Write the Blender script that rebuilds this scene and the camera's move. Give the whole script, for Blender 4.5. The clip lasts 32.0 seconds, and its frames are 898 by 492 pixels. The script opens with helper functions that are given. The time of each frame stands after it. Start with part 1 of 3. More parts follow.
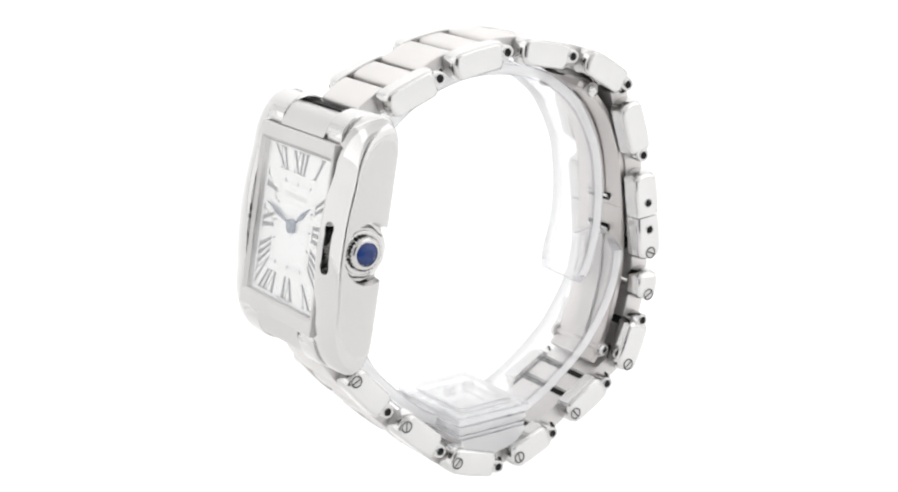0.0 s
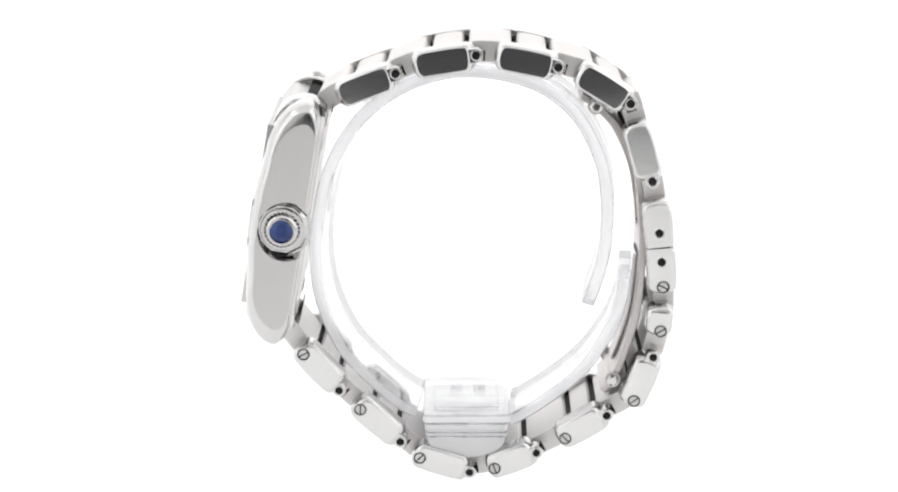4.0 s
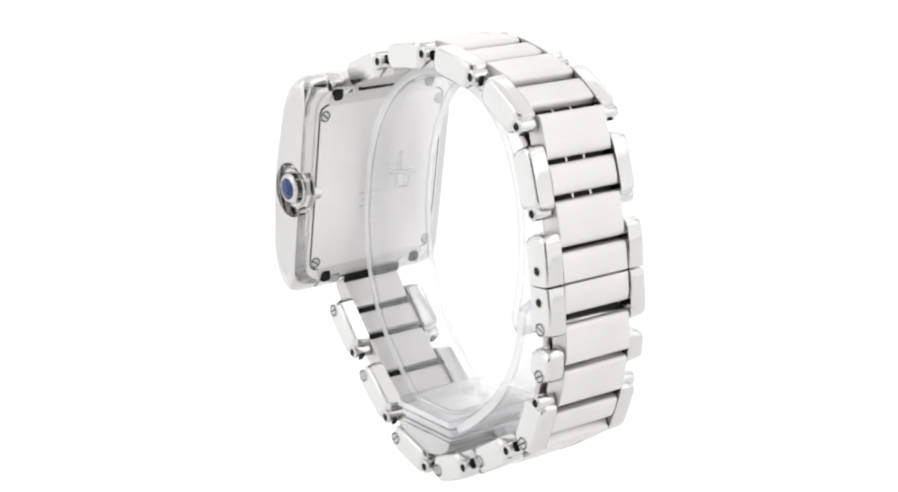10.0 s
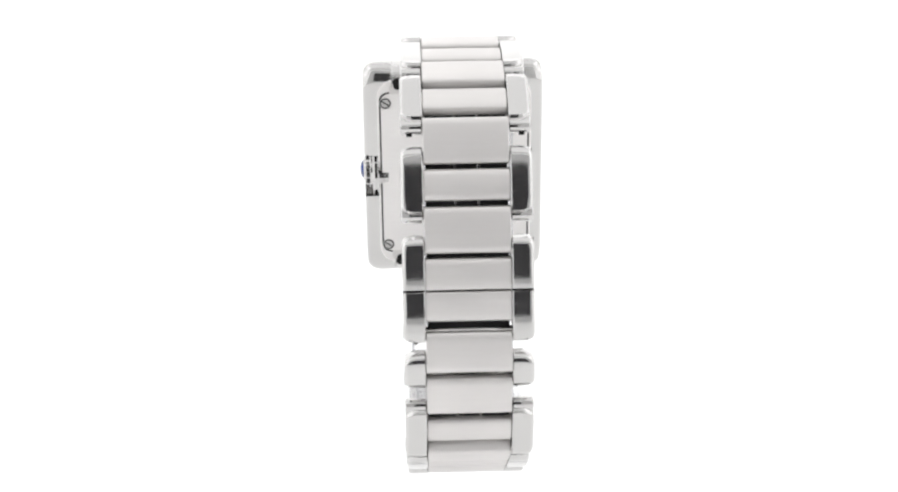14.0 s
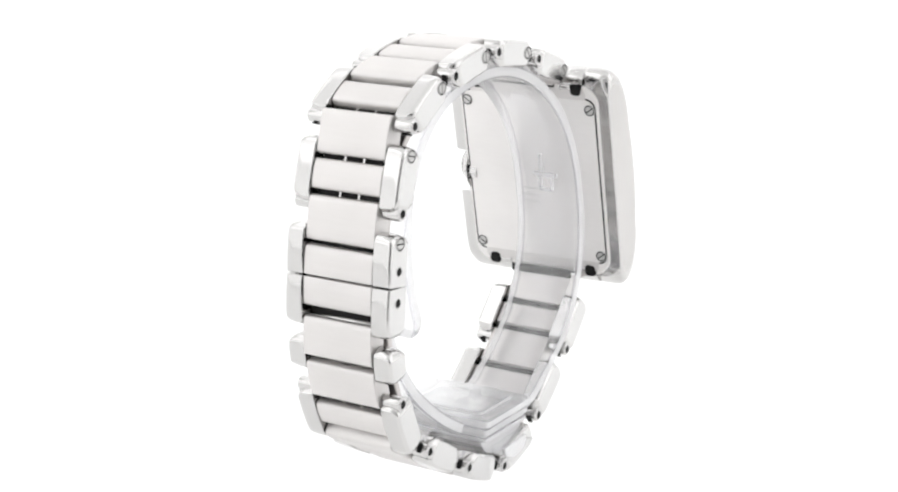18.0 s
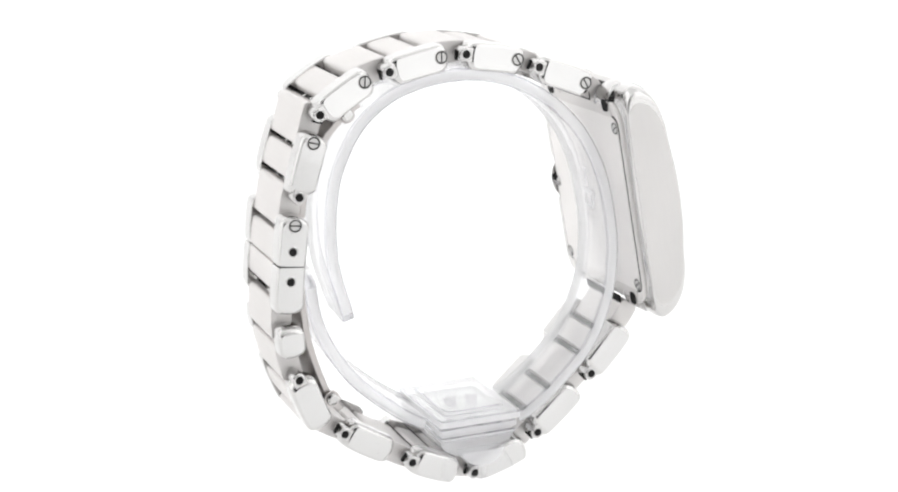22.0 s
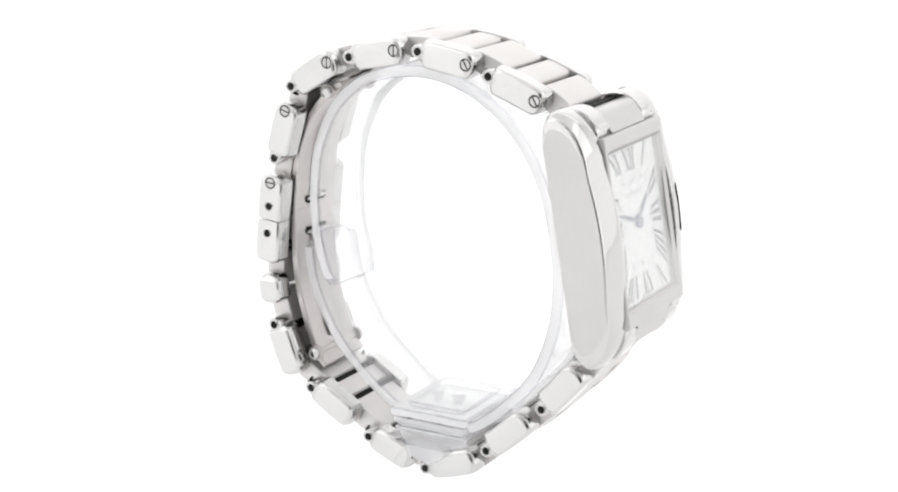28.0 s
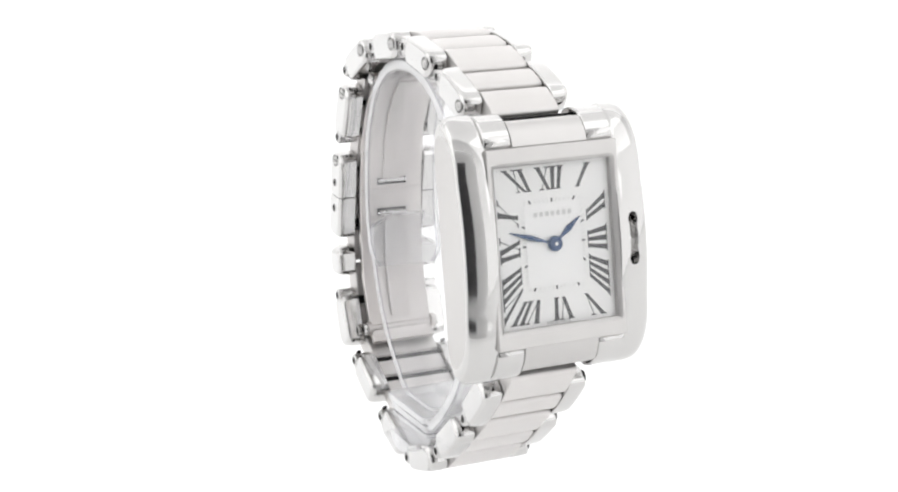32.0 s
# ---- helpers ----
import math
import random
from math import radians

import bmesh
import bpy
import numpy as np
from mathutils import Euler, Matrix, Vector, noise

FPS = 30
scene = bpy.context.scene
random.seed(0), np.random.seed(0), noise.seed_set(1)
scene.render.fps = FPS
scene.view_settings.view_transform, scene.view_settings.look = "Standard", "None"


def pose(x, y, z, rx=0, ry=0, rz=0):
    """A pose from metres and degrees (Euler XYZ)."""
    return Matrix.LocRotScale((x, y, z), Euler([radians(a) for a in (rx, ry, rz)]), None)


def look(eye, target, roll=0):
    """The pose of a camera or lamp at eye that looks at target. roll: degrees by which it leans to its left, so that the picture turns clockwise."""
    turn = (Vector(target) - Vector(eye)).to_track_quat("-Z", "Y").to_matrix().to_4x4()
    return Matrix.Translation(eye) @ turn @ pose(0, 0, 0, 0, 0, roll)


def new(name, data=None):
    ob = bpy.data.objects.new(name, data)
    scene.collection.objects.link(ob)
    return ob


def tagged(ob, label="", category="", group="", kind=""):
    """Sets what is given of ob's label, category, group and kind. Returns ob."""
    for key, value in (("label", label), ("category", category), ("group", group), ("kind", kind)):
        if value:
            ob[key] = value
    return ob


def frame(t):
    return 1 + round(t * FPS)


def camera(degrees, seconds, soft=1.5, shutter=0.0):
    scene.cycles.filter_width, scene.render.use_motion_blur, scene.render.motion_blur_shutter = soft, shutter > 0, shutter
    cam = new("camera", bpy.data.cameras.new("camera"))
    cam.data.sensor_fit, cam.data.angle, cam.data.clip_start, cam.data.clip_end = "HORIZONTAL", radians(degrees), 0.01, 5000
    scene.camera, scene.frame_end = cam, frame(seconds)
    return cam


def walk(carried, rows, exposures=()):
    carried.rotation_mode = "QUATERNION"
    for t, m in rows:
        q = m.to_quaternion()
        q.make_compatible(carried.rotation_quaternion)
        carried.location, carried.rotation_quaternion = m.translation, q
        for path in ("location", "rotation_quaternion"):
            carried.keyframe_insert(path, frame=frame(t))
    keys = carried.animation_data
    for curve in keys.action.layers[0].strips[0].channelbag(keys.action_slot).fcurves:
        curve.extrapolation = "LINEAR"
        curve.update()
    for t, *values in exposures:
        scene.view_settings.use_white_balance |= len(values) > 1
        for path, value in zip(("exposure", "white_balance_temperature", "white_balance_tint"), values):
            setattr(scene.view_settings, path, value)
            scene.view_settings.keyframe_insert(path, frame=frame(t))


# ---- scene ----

# All small shapes are written in millimetres and scaled by MM when they become meshes.
MM = 0.001
SPIN_HEIGHT = 0.042          # height of the watch's own origin over the table
RATE = -8.695                # degrees per second of the turntable
START = 33.7                 # its angle at 0 s
LEAN = 0.5                   # the watch leans a little on its stand

# ---- camera: it stands still ----
cam = camera(28.33, 32.0, soft=2.1)
EYE = Vector((0.0, -0.205, SPIN_HEIGHT + 0.0561))
YAW, PITCH = radians(-0.393), radians(15.617)
AIM = EYE + Vector((math.sin(YAW) * math.cos(PITCH), math.cos(YAW) * math.cos(PITCH), -math.sin(PITCH)))
walk(cam, [(0.0, look(EYE, AIM, -0.266)), (32.0, look(EYE, AIM, -0.266))])

# ---- light: a white light tent, open only where the camera looks in ----
world = bpy.data.worlds.new("studio")
scene.world = world
world.use_nodes = True
wn = world.node_tree.nodes["Background"]
wn.inputs[0].default_value = (1.0, 1.0, 1.0, 1)
# the tent is brightest round its sides and dimmer overhead
wt = world.node_tree
way = wt.nodes.new("ShaderNodeTexCoord")
axes = wt.nodes.new("ShaderNodeSeparateXYZ")
fall = wt.nodes.new("ShaderNodeMapRange")
fall.inputs["From Min"].default_value, fall.inputs["From Max"].default_value = 0.15, 0.95
fall.inputs["To Min"].default_value, fall.inputs["To Max"].default_value = 0.78, 0.34
wt.links.new(way.outputs["Generated"], axes.inputs[0])
wt.links.new(axes.outputs["Z"], fall.inputs[0])
wt.links.new(fall.outputs[0], wn.inputs[1])


def softbox(name, eye, target, w, h, power, colour=(1, 1, 1)):
    lamp = bpy.data.lights.new(name, "AREA")
    lamp.shape, lamp.size, lamp.size_y, lamp.energy, lamp.color = "RECTANGLE", w, h, power, colour
    ob = new(name, lamp)
    ob.matrix_world = look(eye, target)
    return ob


softbox("softbox_top", (0.0, 0.02, 0.60), (0, 0.0, 0.0), 1.20, 0.80, 0.9)
softbox("softbox_left", (-0.55, -0.16, 0.44), (0, 0.0, 0.0), 0.60, 0.50, 0.3)
softbox("softbox_right", (0.55, -0.16, 0.44), (0, 0.0, 0.0), 0.60, 0.50, 0.3)
softbox("softbox_back", (0.0, 0.16, 0.55), (0, 0.55, 0.42), 0.5, 0.2, 0.35)
scene.view_settings.exposure = 0.89


# ---- materials ----
def material(name, colour, rough=0.5, metal=0.0, **more):
    m = bpy.data.materials.new(name)
    m.use_nodes = True
    b = m.node_tree.nodes["Principled BSDF"]
    b.inputs["Base Color"].default_value = (*colour, 1)
    b.inputs["Roughness"].default_value = rough
    b.inputs["Metallic"].default_value = metal
    for key, value in more.items():
        b.inputs[key.replace("_", " ")].default_value = value
    return m


def grain(m, scale, stretch, bump=0.1, rough=(0.25, 0.45), tint=0.06, depth=0.00002):
    """Fine lines or specks: a stretched noise that moves roughness, colour and relief a little."""
    t = m.node_tree
    b = t.nodes["Principled BSDF"]
    co = t.nodes.new("ShaderNodeTexCoord")
    mp = t.nodes.new("ShaderNodeMapping")
    mp.inputs["Scale"].default_value = stretch
    n = t.nodes.new("ShaderNodeTexNoise")
    n.inputs["Scale"].default_value = scale
    n.inputs["Detail"].default_value = 3
    t.links.new(co.outputs["Object"], mp.inputs[0])
    t.links.new(mp.outputs[0], n.inputs["Vector"])
    r = t.nodes.new("ShaderNodeMapRange")
    r.inputs["To Min"].default_value, r.inputs["To Max"].default_value = rough
    t.links.new(n.outputs[0], r.inputs[0])
    t.links.new(r.outputs[0], b.inputs["Roughness"])
    big = t.nodes.new("ShaderNodeTexNoise")
    big.inputs["Scale"].default_value = scale * 0.12
    t.links.new(co.outputs["Object"], big.inputs["Vector"])
    mix = t.nodes.new("ShaderNodeMix")
    mix.data_type = "RGBA"
    c = b.inputs["Base Color"].default_value[:3]
    mix.inputs["A"].default_value = (*[x * (1 - tint) for x in c], 1)
    mix.inputs["B"].default_value = (*[min(1, x * (1 + tint)) for x in c], 1)
    t.links.new(big.outputs[0], mix.inputs["Factor"])
    t.links.new(mix.outputs["Result"], b.inputs["Base Color"])
    if bump:
        u = t.nodes.new("ShaderNodeBump")
        u.inputs["Strength"].default_value, u.inputs["Distance"].default_value = bump, depth
        t.links.new(n.outputs[0], u.inputs["Height"])
        t.links.new(u.outputs[0], b.inputs["Normal"])
    return m


STEEL = (0.69, 0.672, 0.662)
brushed = grain(material("brushed_steel", STEEL, 0.34, 1.0), 900, (9, 0.35, 0.35), 0.14, (0.50, 0.64))
brushed_side = grain(material("brushed_case_steel", (0.615, 0.603, 0.595), 0.34, 1.0), 900, (0.5, 9, 0.35), 0.12, (0.42, 0.58))
polished = grain(material("polished_steel", (0.585, 0.578, 0.571), 0.06, 1.0), 400, (1, 1, 1), 0.02, (0.06, 0.12), 0.03)
link_flank = grain(material("brushed_link_flank_steel", (0.675, 0.67, 0.665), 0.2, 1.0), 1500, (0.6, 1, 12), 0.1, (0.05, 0.15), 0.06)
# blade colour lowered and warmed to carry the dark reflections inside the bracelet
blade_steel = grain(material("inner_clasp_steel", (0.55, 0.525, 0.512), 0.2, 1.0), 700, (0.4, 6, 0.4), 0.08, (0.26, 0.42))
satin = grain(material("satin_polished_steel", (0.57, 0.563, 0.556), 0.15, 1.0), 600, (1, 1, 1), 0.02, (0.06, 0.11), 0.03)
screw_steel = grain(material("screw_steel", (0.57, 0.563, 0.555), 0.3, 1.0), 500, (1, 1, 1), 0.25, (0.25, 0.4), 0.1)
soft_edge = grain(material("softened_edge_steel", (0.62, 0.612, 0.604), 0.45, 1.0), 500, (1, 1, 1), 0.0, (0.12, 0.2), 0.03)
matte_back = grain(material("matte_back_steel", (0.84, 0.825, 0.815), 0.7, 1.0), 900, (0.5, 6, 0.5), 0.1, (0.6, 0.78))
brushed_bezel = grain(material("brushed_bezel_steel", (0.54, 0.528, 0.52), 0.4, 1.0), 900, (9, 0.5, 0.35), 0.12, (0.32, 0.44))
# near-black colour that stands in for shade in gaps, holes and slots
dark = material("recess_shade_black", (0.012, 0.0115, 0.0115), 0.6, Specular_IOR_Level=0.12)
dial_white = grain(material("silvered_dial", (0.87, 0.865, 0.855), 0.45), 1500, (1, 1, 1), 0.05, (0.35, 0.5), 0.03)
dial_inner = grain(material("silvered_dial_centre", (0.89, 0.885, 0.877), 0.4, 0.0), 1500, (1, 1, 1), 0.08, (0.3, 0.45), 0.03)
ink = material("black_numeral_ink", (0.065, 0.065, 0.068), 0.35)
grey_ink = material("grey_print", (0.30, 0.30, 0.30), 0.5)
faint_ink = material("faint_grey_print", (0.62, 0.62, 0.61), 0.5)
etched = material("etched_steel", (0.68, 0.67, 0.66), 0.6, 0.95)
blued = grain(material("blued_steel", (0.05, 0.085, 0.17), 0.3, 0.6), 800, (1, 1, 1), 0.02, (0.2, 0.3), 0.1)
# strong light and dark mottling in the stone's colour imitates glints and dark facets
gem = grain(material("blue_sapphire", (0.005, 0.026, 0.14), 0.03, 0.0, IOR=1.5), 8000, (1, 1, 1), 0.0, (0.03, 0.1), 0.8)
white_cloth = grain(material("white_sweep_paper", (0.95, 0.95, 0.95), 0.8), 60, (1, 1, 1), 0.02, (0.7, 0.9), 0.01, 0.0001)
tent_front = grain(material("white_tent_fabric", (0.92, 0.92, 0.92), 0.9), 80, (1, 1, 1), 0.05, (0.8, 0.95), 0.02, 0.0001)


def let_through(m, share):
    """Thin cloth: a share of the light that falls on its far side comes through."""
    t = m.node_tree
    b, out = t.nodes["Principled BSDF"], t.nodes["Material Output"]
    back = t.nodes.new("ShaderNodeBsdfTranslucent")
    back.inputs[0].default_value = b.inputs["Base Color"].default_value
    mix = t.nodes.new("ShaderNodeMixShader")
    mix.inputs[0].default_value = share
    t.links.new(b.outputs[0], mix.inputs[1])
    t.links.new(back.outputs[0], mix.inputs[2])
    t.links.new(mix.outputs[0], out.inputs[0])
    return m


let_through(tent_front, 0.85)
black_cloth = grain(material("black_room_cloth", (0.035, 0.034, 0.036), 0.9), 80, (1, 1, 1), 0.1, (0.8, 0.95), 0.1, 0.0001)


def clear(name, tint, rough, ior, most=0.75, power=4.0, frost=0.0, wave=0.2, back=0.5):
    """Thin clear plastic or glass: see-through, with a gloss that grows towards the edge, and a share of milky scatter."""
    m = bpy.data.materials.new(name)
    m.use_nodes = True
    t = m.node_tree
    t.nodes.remove(t.nodes["Principled BSDF"])
    see = t.nodes.new("ShaderNodeBsdfTransparent")
    see.inputs[0].default_value = (*tint, 1)
    gloss = t.nodes.new("ShaderNodeBsdfGlossy")
    gloss.inputs["Roughness"].default_value = rough
    face = t.nodes.new("ShaderNodeLayerWeight")
    face.inputs["Blend"].default_value = 0.5
    rise = t.nodes.new("ShaderNodeMath")
    rise.operation = "POWER"
    rise.inputs[1].default_value = power
    t.links.new(face.outputs["Facing"], rise.inputs[0])
    edge = t.nodes.new("ShaderNodeMapRange")
    edge.inputs["To Min"].default_value, edge.inputs["To Max"].default_value = ((ior - 1) / (ior + 1)) ** 2, most
    t.links.new(rise.outputs[0], edge.inputs[0])
    mix = t.nodes.new("ShaderNodeMixShader")
    co = t.nodes.new("ShaderNodeTexCoord")
    n = t.nodes.new("ShaderNodeTexNoise")
    n.inputs["Scale"].default_value = 120
    u = t.nodes.new("ShaderNodeBump")
    u.inputs["Strength"].default_value, u.inputs["Distance"].default_value = wave, 0.0004
    t.links.new(co.outputs["Object"], n.inputs["Vector"])
    t.links.new(n.outputs[0], u.inputs["Height"])
    t.links.new(u.outputs[0], gloss.inputs["Normal"])
    t.links.new(edge.outputs[0], mix.inputs[0])
    t.links.new(see.outputs[0], mix.inputs[1])
    t.links.new(gloss.outputs[0], mix.inputs[2])
    if frost:
        fore, aft, milk = t.nodes.new("ShaderNodeBsdfDiffuse"), t.nodes.new("ShaderNodeBsdfTranslucent"), t.nodes.new("ShaderNodeMixShader")
        for k, side in enumerate((fore, aft)):
            side.inputs[0].default_value = (0.98, 0.98, 0.988, 1)
            t.links.new(side.outputs[0], milk.inputs[k + 1])
        milk.inputs[0].default_value = back
        both = t.nodes.new("ShaderNodeMixShader")
        both.inputs[0].default_value = frost
        t.links.new(mix.outputs[0], both.inputs[1])
        t.links.new(milk.outputs[0], both.inputs[2])
        mix = both
    t.links.new(mix.outputs[0], t.nodes["Material Output"].inputs[0])
    return m


acrylic = clear("clear_acrylic", (0.992, 0.992, 0.995), 0.12, 1.7, 0.9, 3.2, 0.07, 0.25)
foot_acrylic = clear("foot_acrylic", (0.995, 0.995, 0.997), 0.16, 1.8, 0.9, 2.8, 0.14, 0.5)
foot_edge = clear("foot_cut_edge", (0.985, 0.985, 0.99), 0.25, 1.5, 0.9, 2.4, 0.5, 0.5, 0.2)
acrylic_edge = clear("acrylic_cut_edge", (0.985, 0.985, 0.99), 0.3, 1.5, 0.95, 2.4, 0.26, 0.15)
acrylic_line = clear("acrylic_bevel", (0.80, 0.80, 0.825), 0.3, 1.5, 0.7, 2.0, 0.1, 0.1)
foot_line = clear("foot_bevel", (0.95, 0.95, 0.965), 0.3, 1.5, 0.7, 2.0, 0.06, 0.1)
hoop_edge = clear("hoop_cut_edge", (0.98, 0.98, 0.988), 0.25, 1.6, 1.0, 2.0, 0.62, 0.1)
arm_acrylic = clear("arm_acrylic", (0.995, 0.995, 0.997), 0.1, 1.12, 0.35, 4.0)
crystal = clear("watch_crystal", (0.99, 0.99, 0.99), 0.22, 1.4, 1.7, 3.0, 0.0, 0.01)


# ---- mesh helpers ----
def mesh_of(bm, mats, smooth=35):
    bm.normal_update()
    bmesh.ops.recalc_face_normals(bm, faces=bm.faces)
    bmesh.ops.transform(bm, matrix=Matrix.Scale(MM, 4), verts=bm.verts)
    me = bpy.data.meshes.new("mesh")
    if smooth:
        for f in bm.faces:
            f.smooth = len(f.verts) < 7
        for e in bm.edges:
            if len(e.link_faces) == 2 and e.calc_face_angle(0) > radians(smooth):
                e.smooth = False
    bm.to_mesh(me)
    bm.free()
    for m in mats:
        me.materials.append(m)
    return me


def part(name, bm, mat, parent, label="", m=None, smooth=35):
    mats = mat if isinstance(mat, (list, tuple)) else [mat]
    me = bm if isinstance(bm, bpy.types.Mesh) else mesh_of(bm, mats, smooth)
    ob = new(name, me)
    me.name = name
    if parent:
        ob.parent = parent
    if m is not None:
        ob.matrix_basis = m
    if label:
        ob["label"] = label
    return ob


def mm(x, y, z):
    return Matrix.Translation((x * MM, y * MM, z * MM))


def loft(bm, rings, closed=True, caps=True, index=0):
    """Skins a row of rings of equal length; the first and the last get a cap."""
    vs = [[bm.verts.new(p) for p in r] for r in rings]
    n = len(rings[0])
    for a, b in zip(vs, vs[1:]):
        for k in range(n if closed else n - 1):
            f = bm.faces.new((a[k], a[(k + 1) % n], b[(k + 1) % n], b[k]))
            f.material_index = index
    if caps:
        bm.faces.new(vs[0][::-1]).material_index = index
        bm.faces.new(vs[-1]).material_index = index
    return vs


def inset(loop, d):
    """Moves the points of a counter-clockwise loop inwards by d."""
    out = []
    n = len(loop)
    for k, (x, y) in enumerate(loop):
        (x0, y0), (x1, y1) = loop[k - 1], loop[(k + 1) % n]
        tx, ty = x1 - x0, y1 - y0
        s = math.hypot(tx, ty) or 1
        out.append((x - ty / s * d, y + tx / s * d))
    return out


def rounded(w, h, r, steps=5):
    """A counter-clockwise rounded rectangle of half sizes w, h."""
    pts = []
    for cx, cy, a0 in ((w - r, h - r, 0), (-w + r, h - r, 90), (-w + r, -h + r, 180), (w - r, -h + r, 270)):
        for k in range(steps + 1):
            a = radians(a0 + 90 * k / steps)
            pts.append((cx + r * math.cos(a), cy + r * math.sin(a)))
    return pts


def slab(loop, z0, z1, bevel=0.15, steps=2, bm=None):
    """A plate with the outline loop (x, y) from z0 to z1, its upper edge rounded."""
    bm = bm or bmesh.new()
    rings = [[(x, y, z0) for x, y in loop]]
    for k in range(steps + 1):
        a = math.pi / 2 * k / steps
        rings.append([(x, y, z1 - bevel * (1 - math.sin(a))) for x, y in inset(loop, bevel * (1 - math.cos(a)))])
    loft(bm, rings)
    return bm


def disc(r, h, n=24, bevel=0.0, z0=0.0, bm=None):
    loop = [(r * math.cos(2 * math.pi * k / n), r * math.sin(2 * math.pi * k / n)) for k in range(n)]
    return slab(loop, z0, z0 + h, bevel or 0.001, 2 if bevel else 1, bm=bm)


def flat(bm, loop, z=0.0, thick=0.03):
    """A thin printed shape, counter-clockwise outline."""
    lo = [bm.verts.new((x, y, z)) for x, y in loop]
    hi = [bm.verts.new((x, y, z + thick)) for x, y in loop]
    bm.faces.new(hi)
    n = len(loop)
    for k in range(n):
        bm.faces.new((lo[k], lo[(k + 1) % n], hi[(k + 1) % n], hi[k]))


# ---- the setting ----
def sweep():
    """Table and background in one curved white sheet."""
    bm = bmesh.new()
    prof = [(-0.157, 0.0), (0.30, 0.0)]
    prof += [(0.30 + 0.25 * math.sin(a), 0.25 * (1 - math.cos(a))) for a in (radians(90 * k / 12) for k in range(1, 13))]
    prof += [(0.55, 0.9)]
    rows = [[bm.verts.new((x / MM, y / MM, z / MM)) for y, z in prof] for x in (-0.8, 0.8)]
    low = [[bm.verts.new((x / MM, (y + 0.004) / MM, (z - 0.006) / MM)) for y, z in prof] for x in (-0.8, 0.8)]
    for k in range(len(prof) - 1):
        bm.faces.new((rows[0][k], rows[1][k], rows[1][k + 1], rows[0][k + 1]))
        bm.faces.new((low[0][k], low[0][k + 1], low[1][k + 1], low[1][k]))
        for s in (0, 1):
            bm.faces.new((rows[s][k], rows[s][k + 1], low[s][k + 1], low[s][k]))
    for k in (0, -1):
        bm.faces.new((rows[0][k], rows[1][k], low[1][k], low[0][k]))
    ob = part("ground", bm, white_cloth, None, smooth=40)
    tagged(ob, "seamless white sweep paper curving up as background", "backdrop", kind="structure")


def front_screen():
    """The tent's front with the opening for the camera, and the dark room behind it."""
    bm = bmesh.new()
    y0, y1 = -0.216 / MM, -0.213 / MM
    def box(x0, x1, z0, z1, ya=y0, yb=y1):
        c = [bm.verts.new((x, y, z)) for x in (x0, x1) for y in (ya, yb) for z in (z0, z1)]
        for f in ((0, 1, 3, 2), (4, 6, 7, 5), (0, 4, 5, 1), (2, 3, 7, 6), (0, 2, 6, 4), (1, 5, 7, 3)):
            bm.faces.new([c[i] for i in f])
    left, right, low, hi = OPENING
    box(-130, left, -6, 215)
    box(right, 140, -6, 215)
    box(left, right, hi, 215)
    box(left, right, -6, low)
    box(-800, 800, -6, 0, -213, -157.2)
    tagged(part("wall_front", bm, tent_front, None, smooth=0), "white fabric tent front with a camera opening", "wall", kind="structure")
    bm = bmesh.new()
    box(-105, 115, -160, 235, -320, -305)
    tagged(part("wall_room", bm, black_cloth, None, smooth=0), "black cloth hanging in the dark room behind the tent", "curtain", kind="structure")


OPENING = (-44, 58, 10, 150)     # left, right, lower and upper edge
sweep()
front_screen()

# ---- the watch ----
watch = new("wristwatch")
tagged(watch, "silver steel rectangular wristwatch with white Roman dial on a link bracelet", "watch")

# the head's own space: right (3 o'clock), up (12 o'clock), out of the dial
HEAD = Matrix(((0, 0.186, -0.983, -17.4 * MM), (-1, 0, 0, 0), (0, 0.983, 0.186, 3.5 * MM), (0, 0, 0, 1))) @ pose(0.0001, 0.0003, -0.0002, 0.6, 1.6, 0)
HEAD_SIDE = HEAD @ Matrix(((0, 0, 1, 0), (1, 0, 0, 0), (0, 1, 0, 0), (0, 0, 0, 1)))    # x along 12 o'clock, y out of the dial, z to 3 o'clock


def rail_outline():
    """Side view of a case rail: flat back, swelling front, all corners round."""
    top, back, front = 14.5, 0.65, 7.15
    half = [(u, back) for u in (0, 3.5, 7, 10)]
    for k in range(0, 8):
        a = radians(90 * k / 7)
        half.append((top - 2.8 + 2.8 * math.sin(a), back + 1.75 * (1 - math.cos(a))))
    for k in range(1, 11):
        a = radians(90 * k / 10)
        half.append((top - 6.6 * (1 - math.cos(a)), front - 0.7 - 4.25 * (1 - math.sin(a))))
    half += [(u, front - 0.7 * (u / 7.4) ** 2) for u in (6.5, 4.5, 2.5)]
    return half + [(0, front)] + [(-u, n) for u, n in half[:0:-1]]


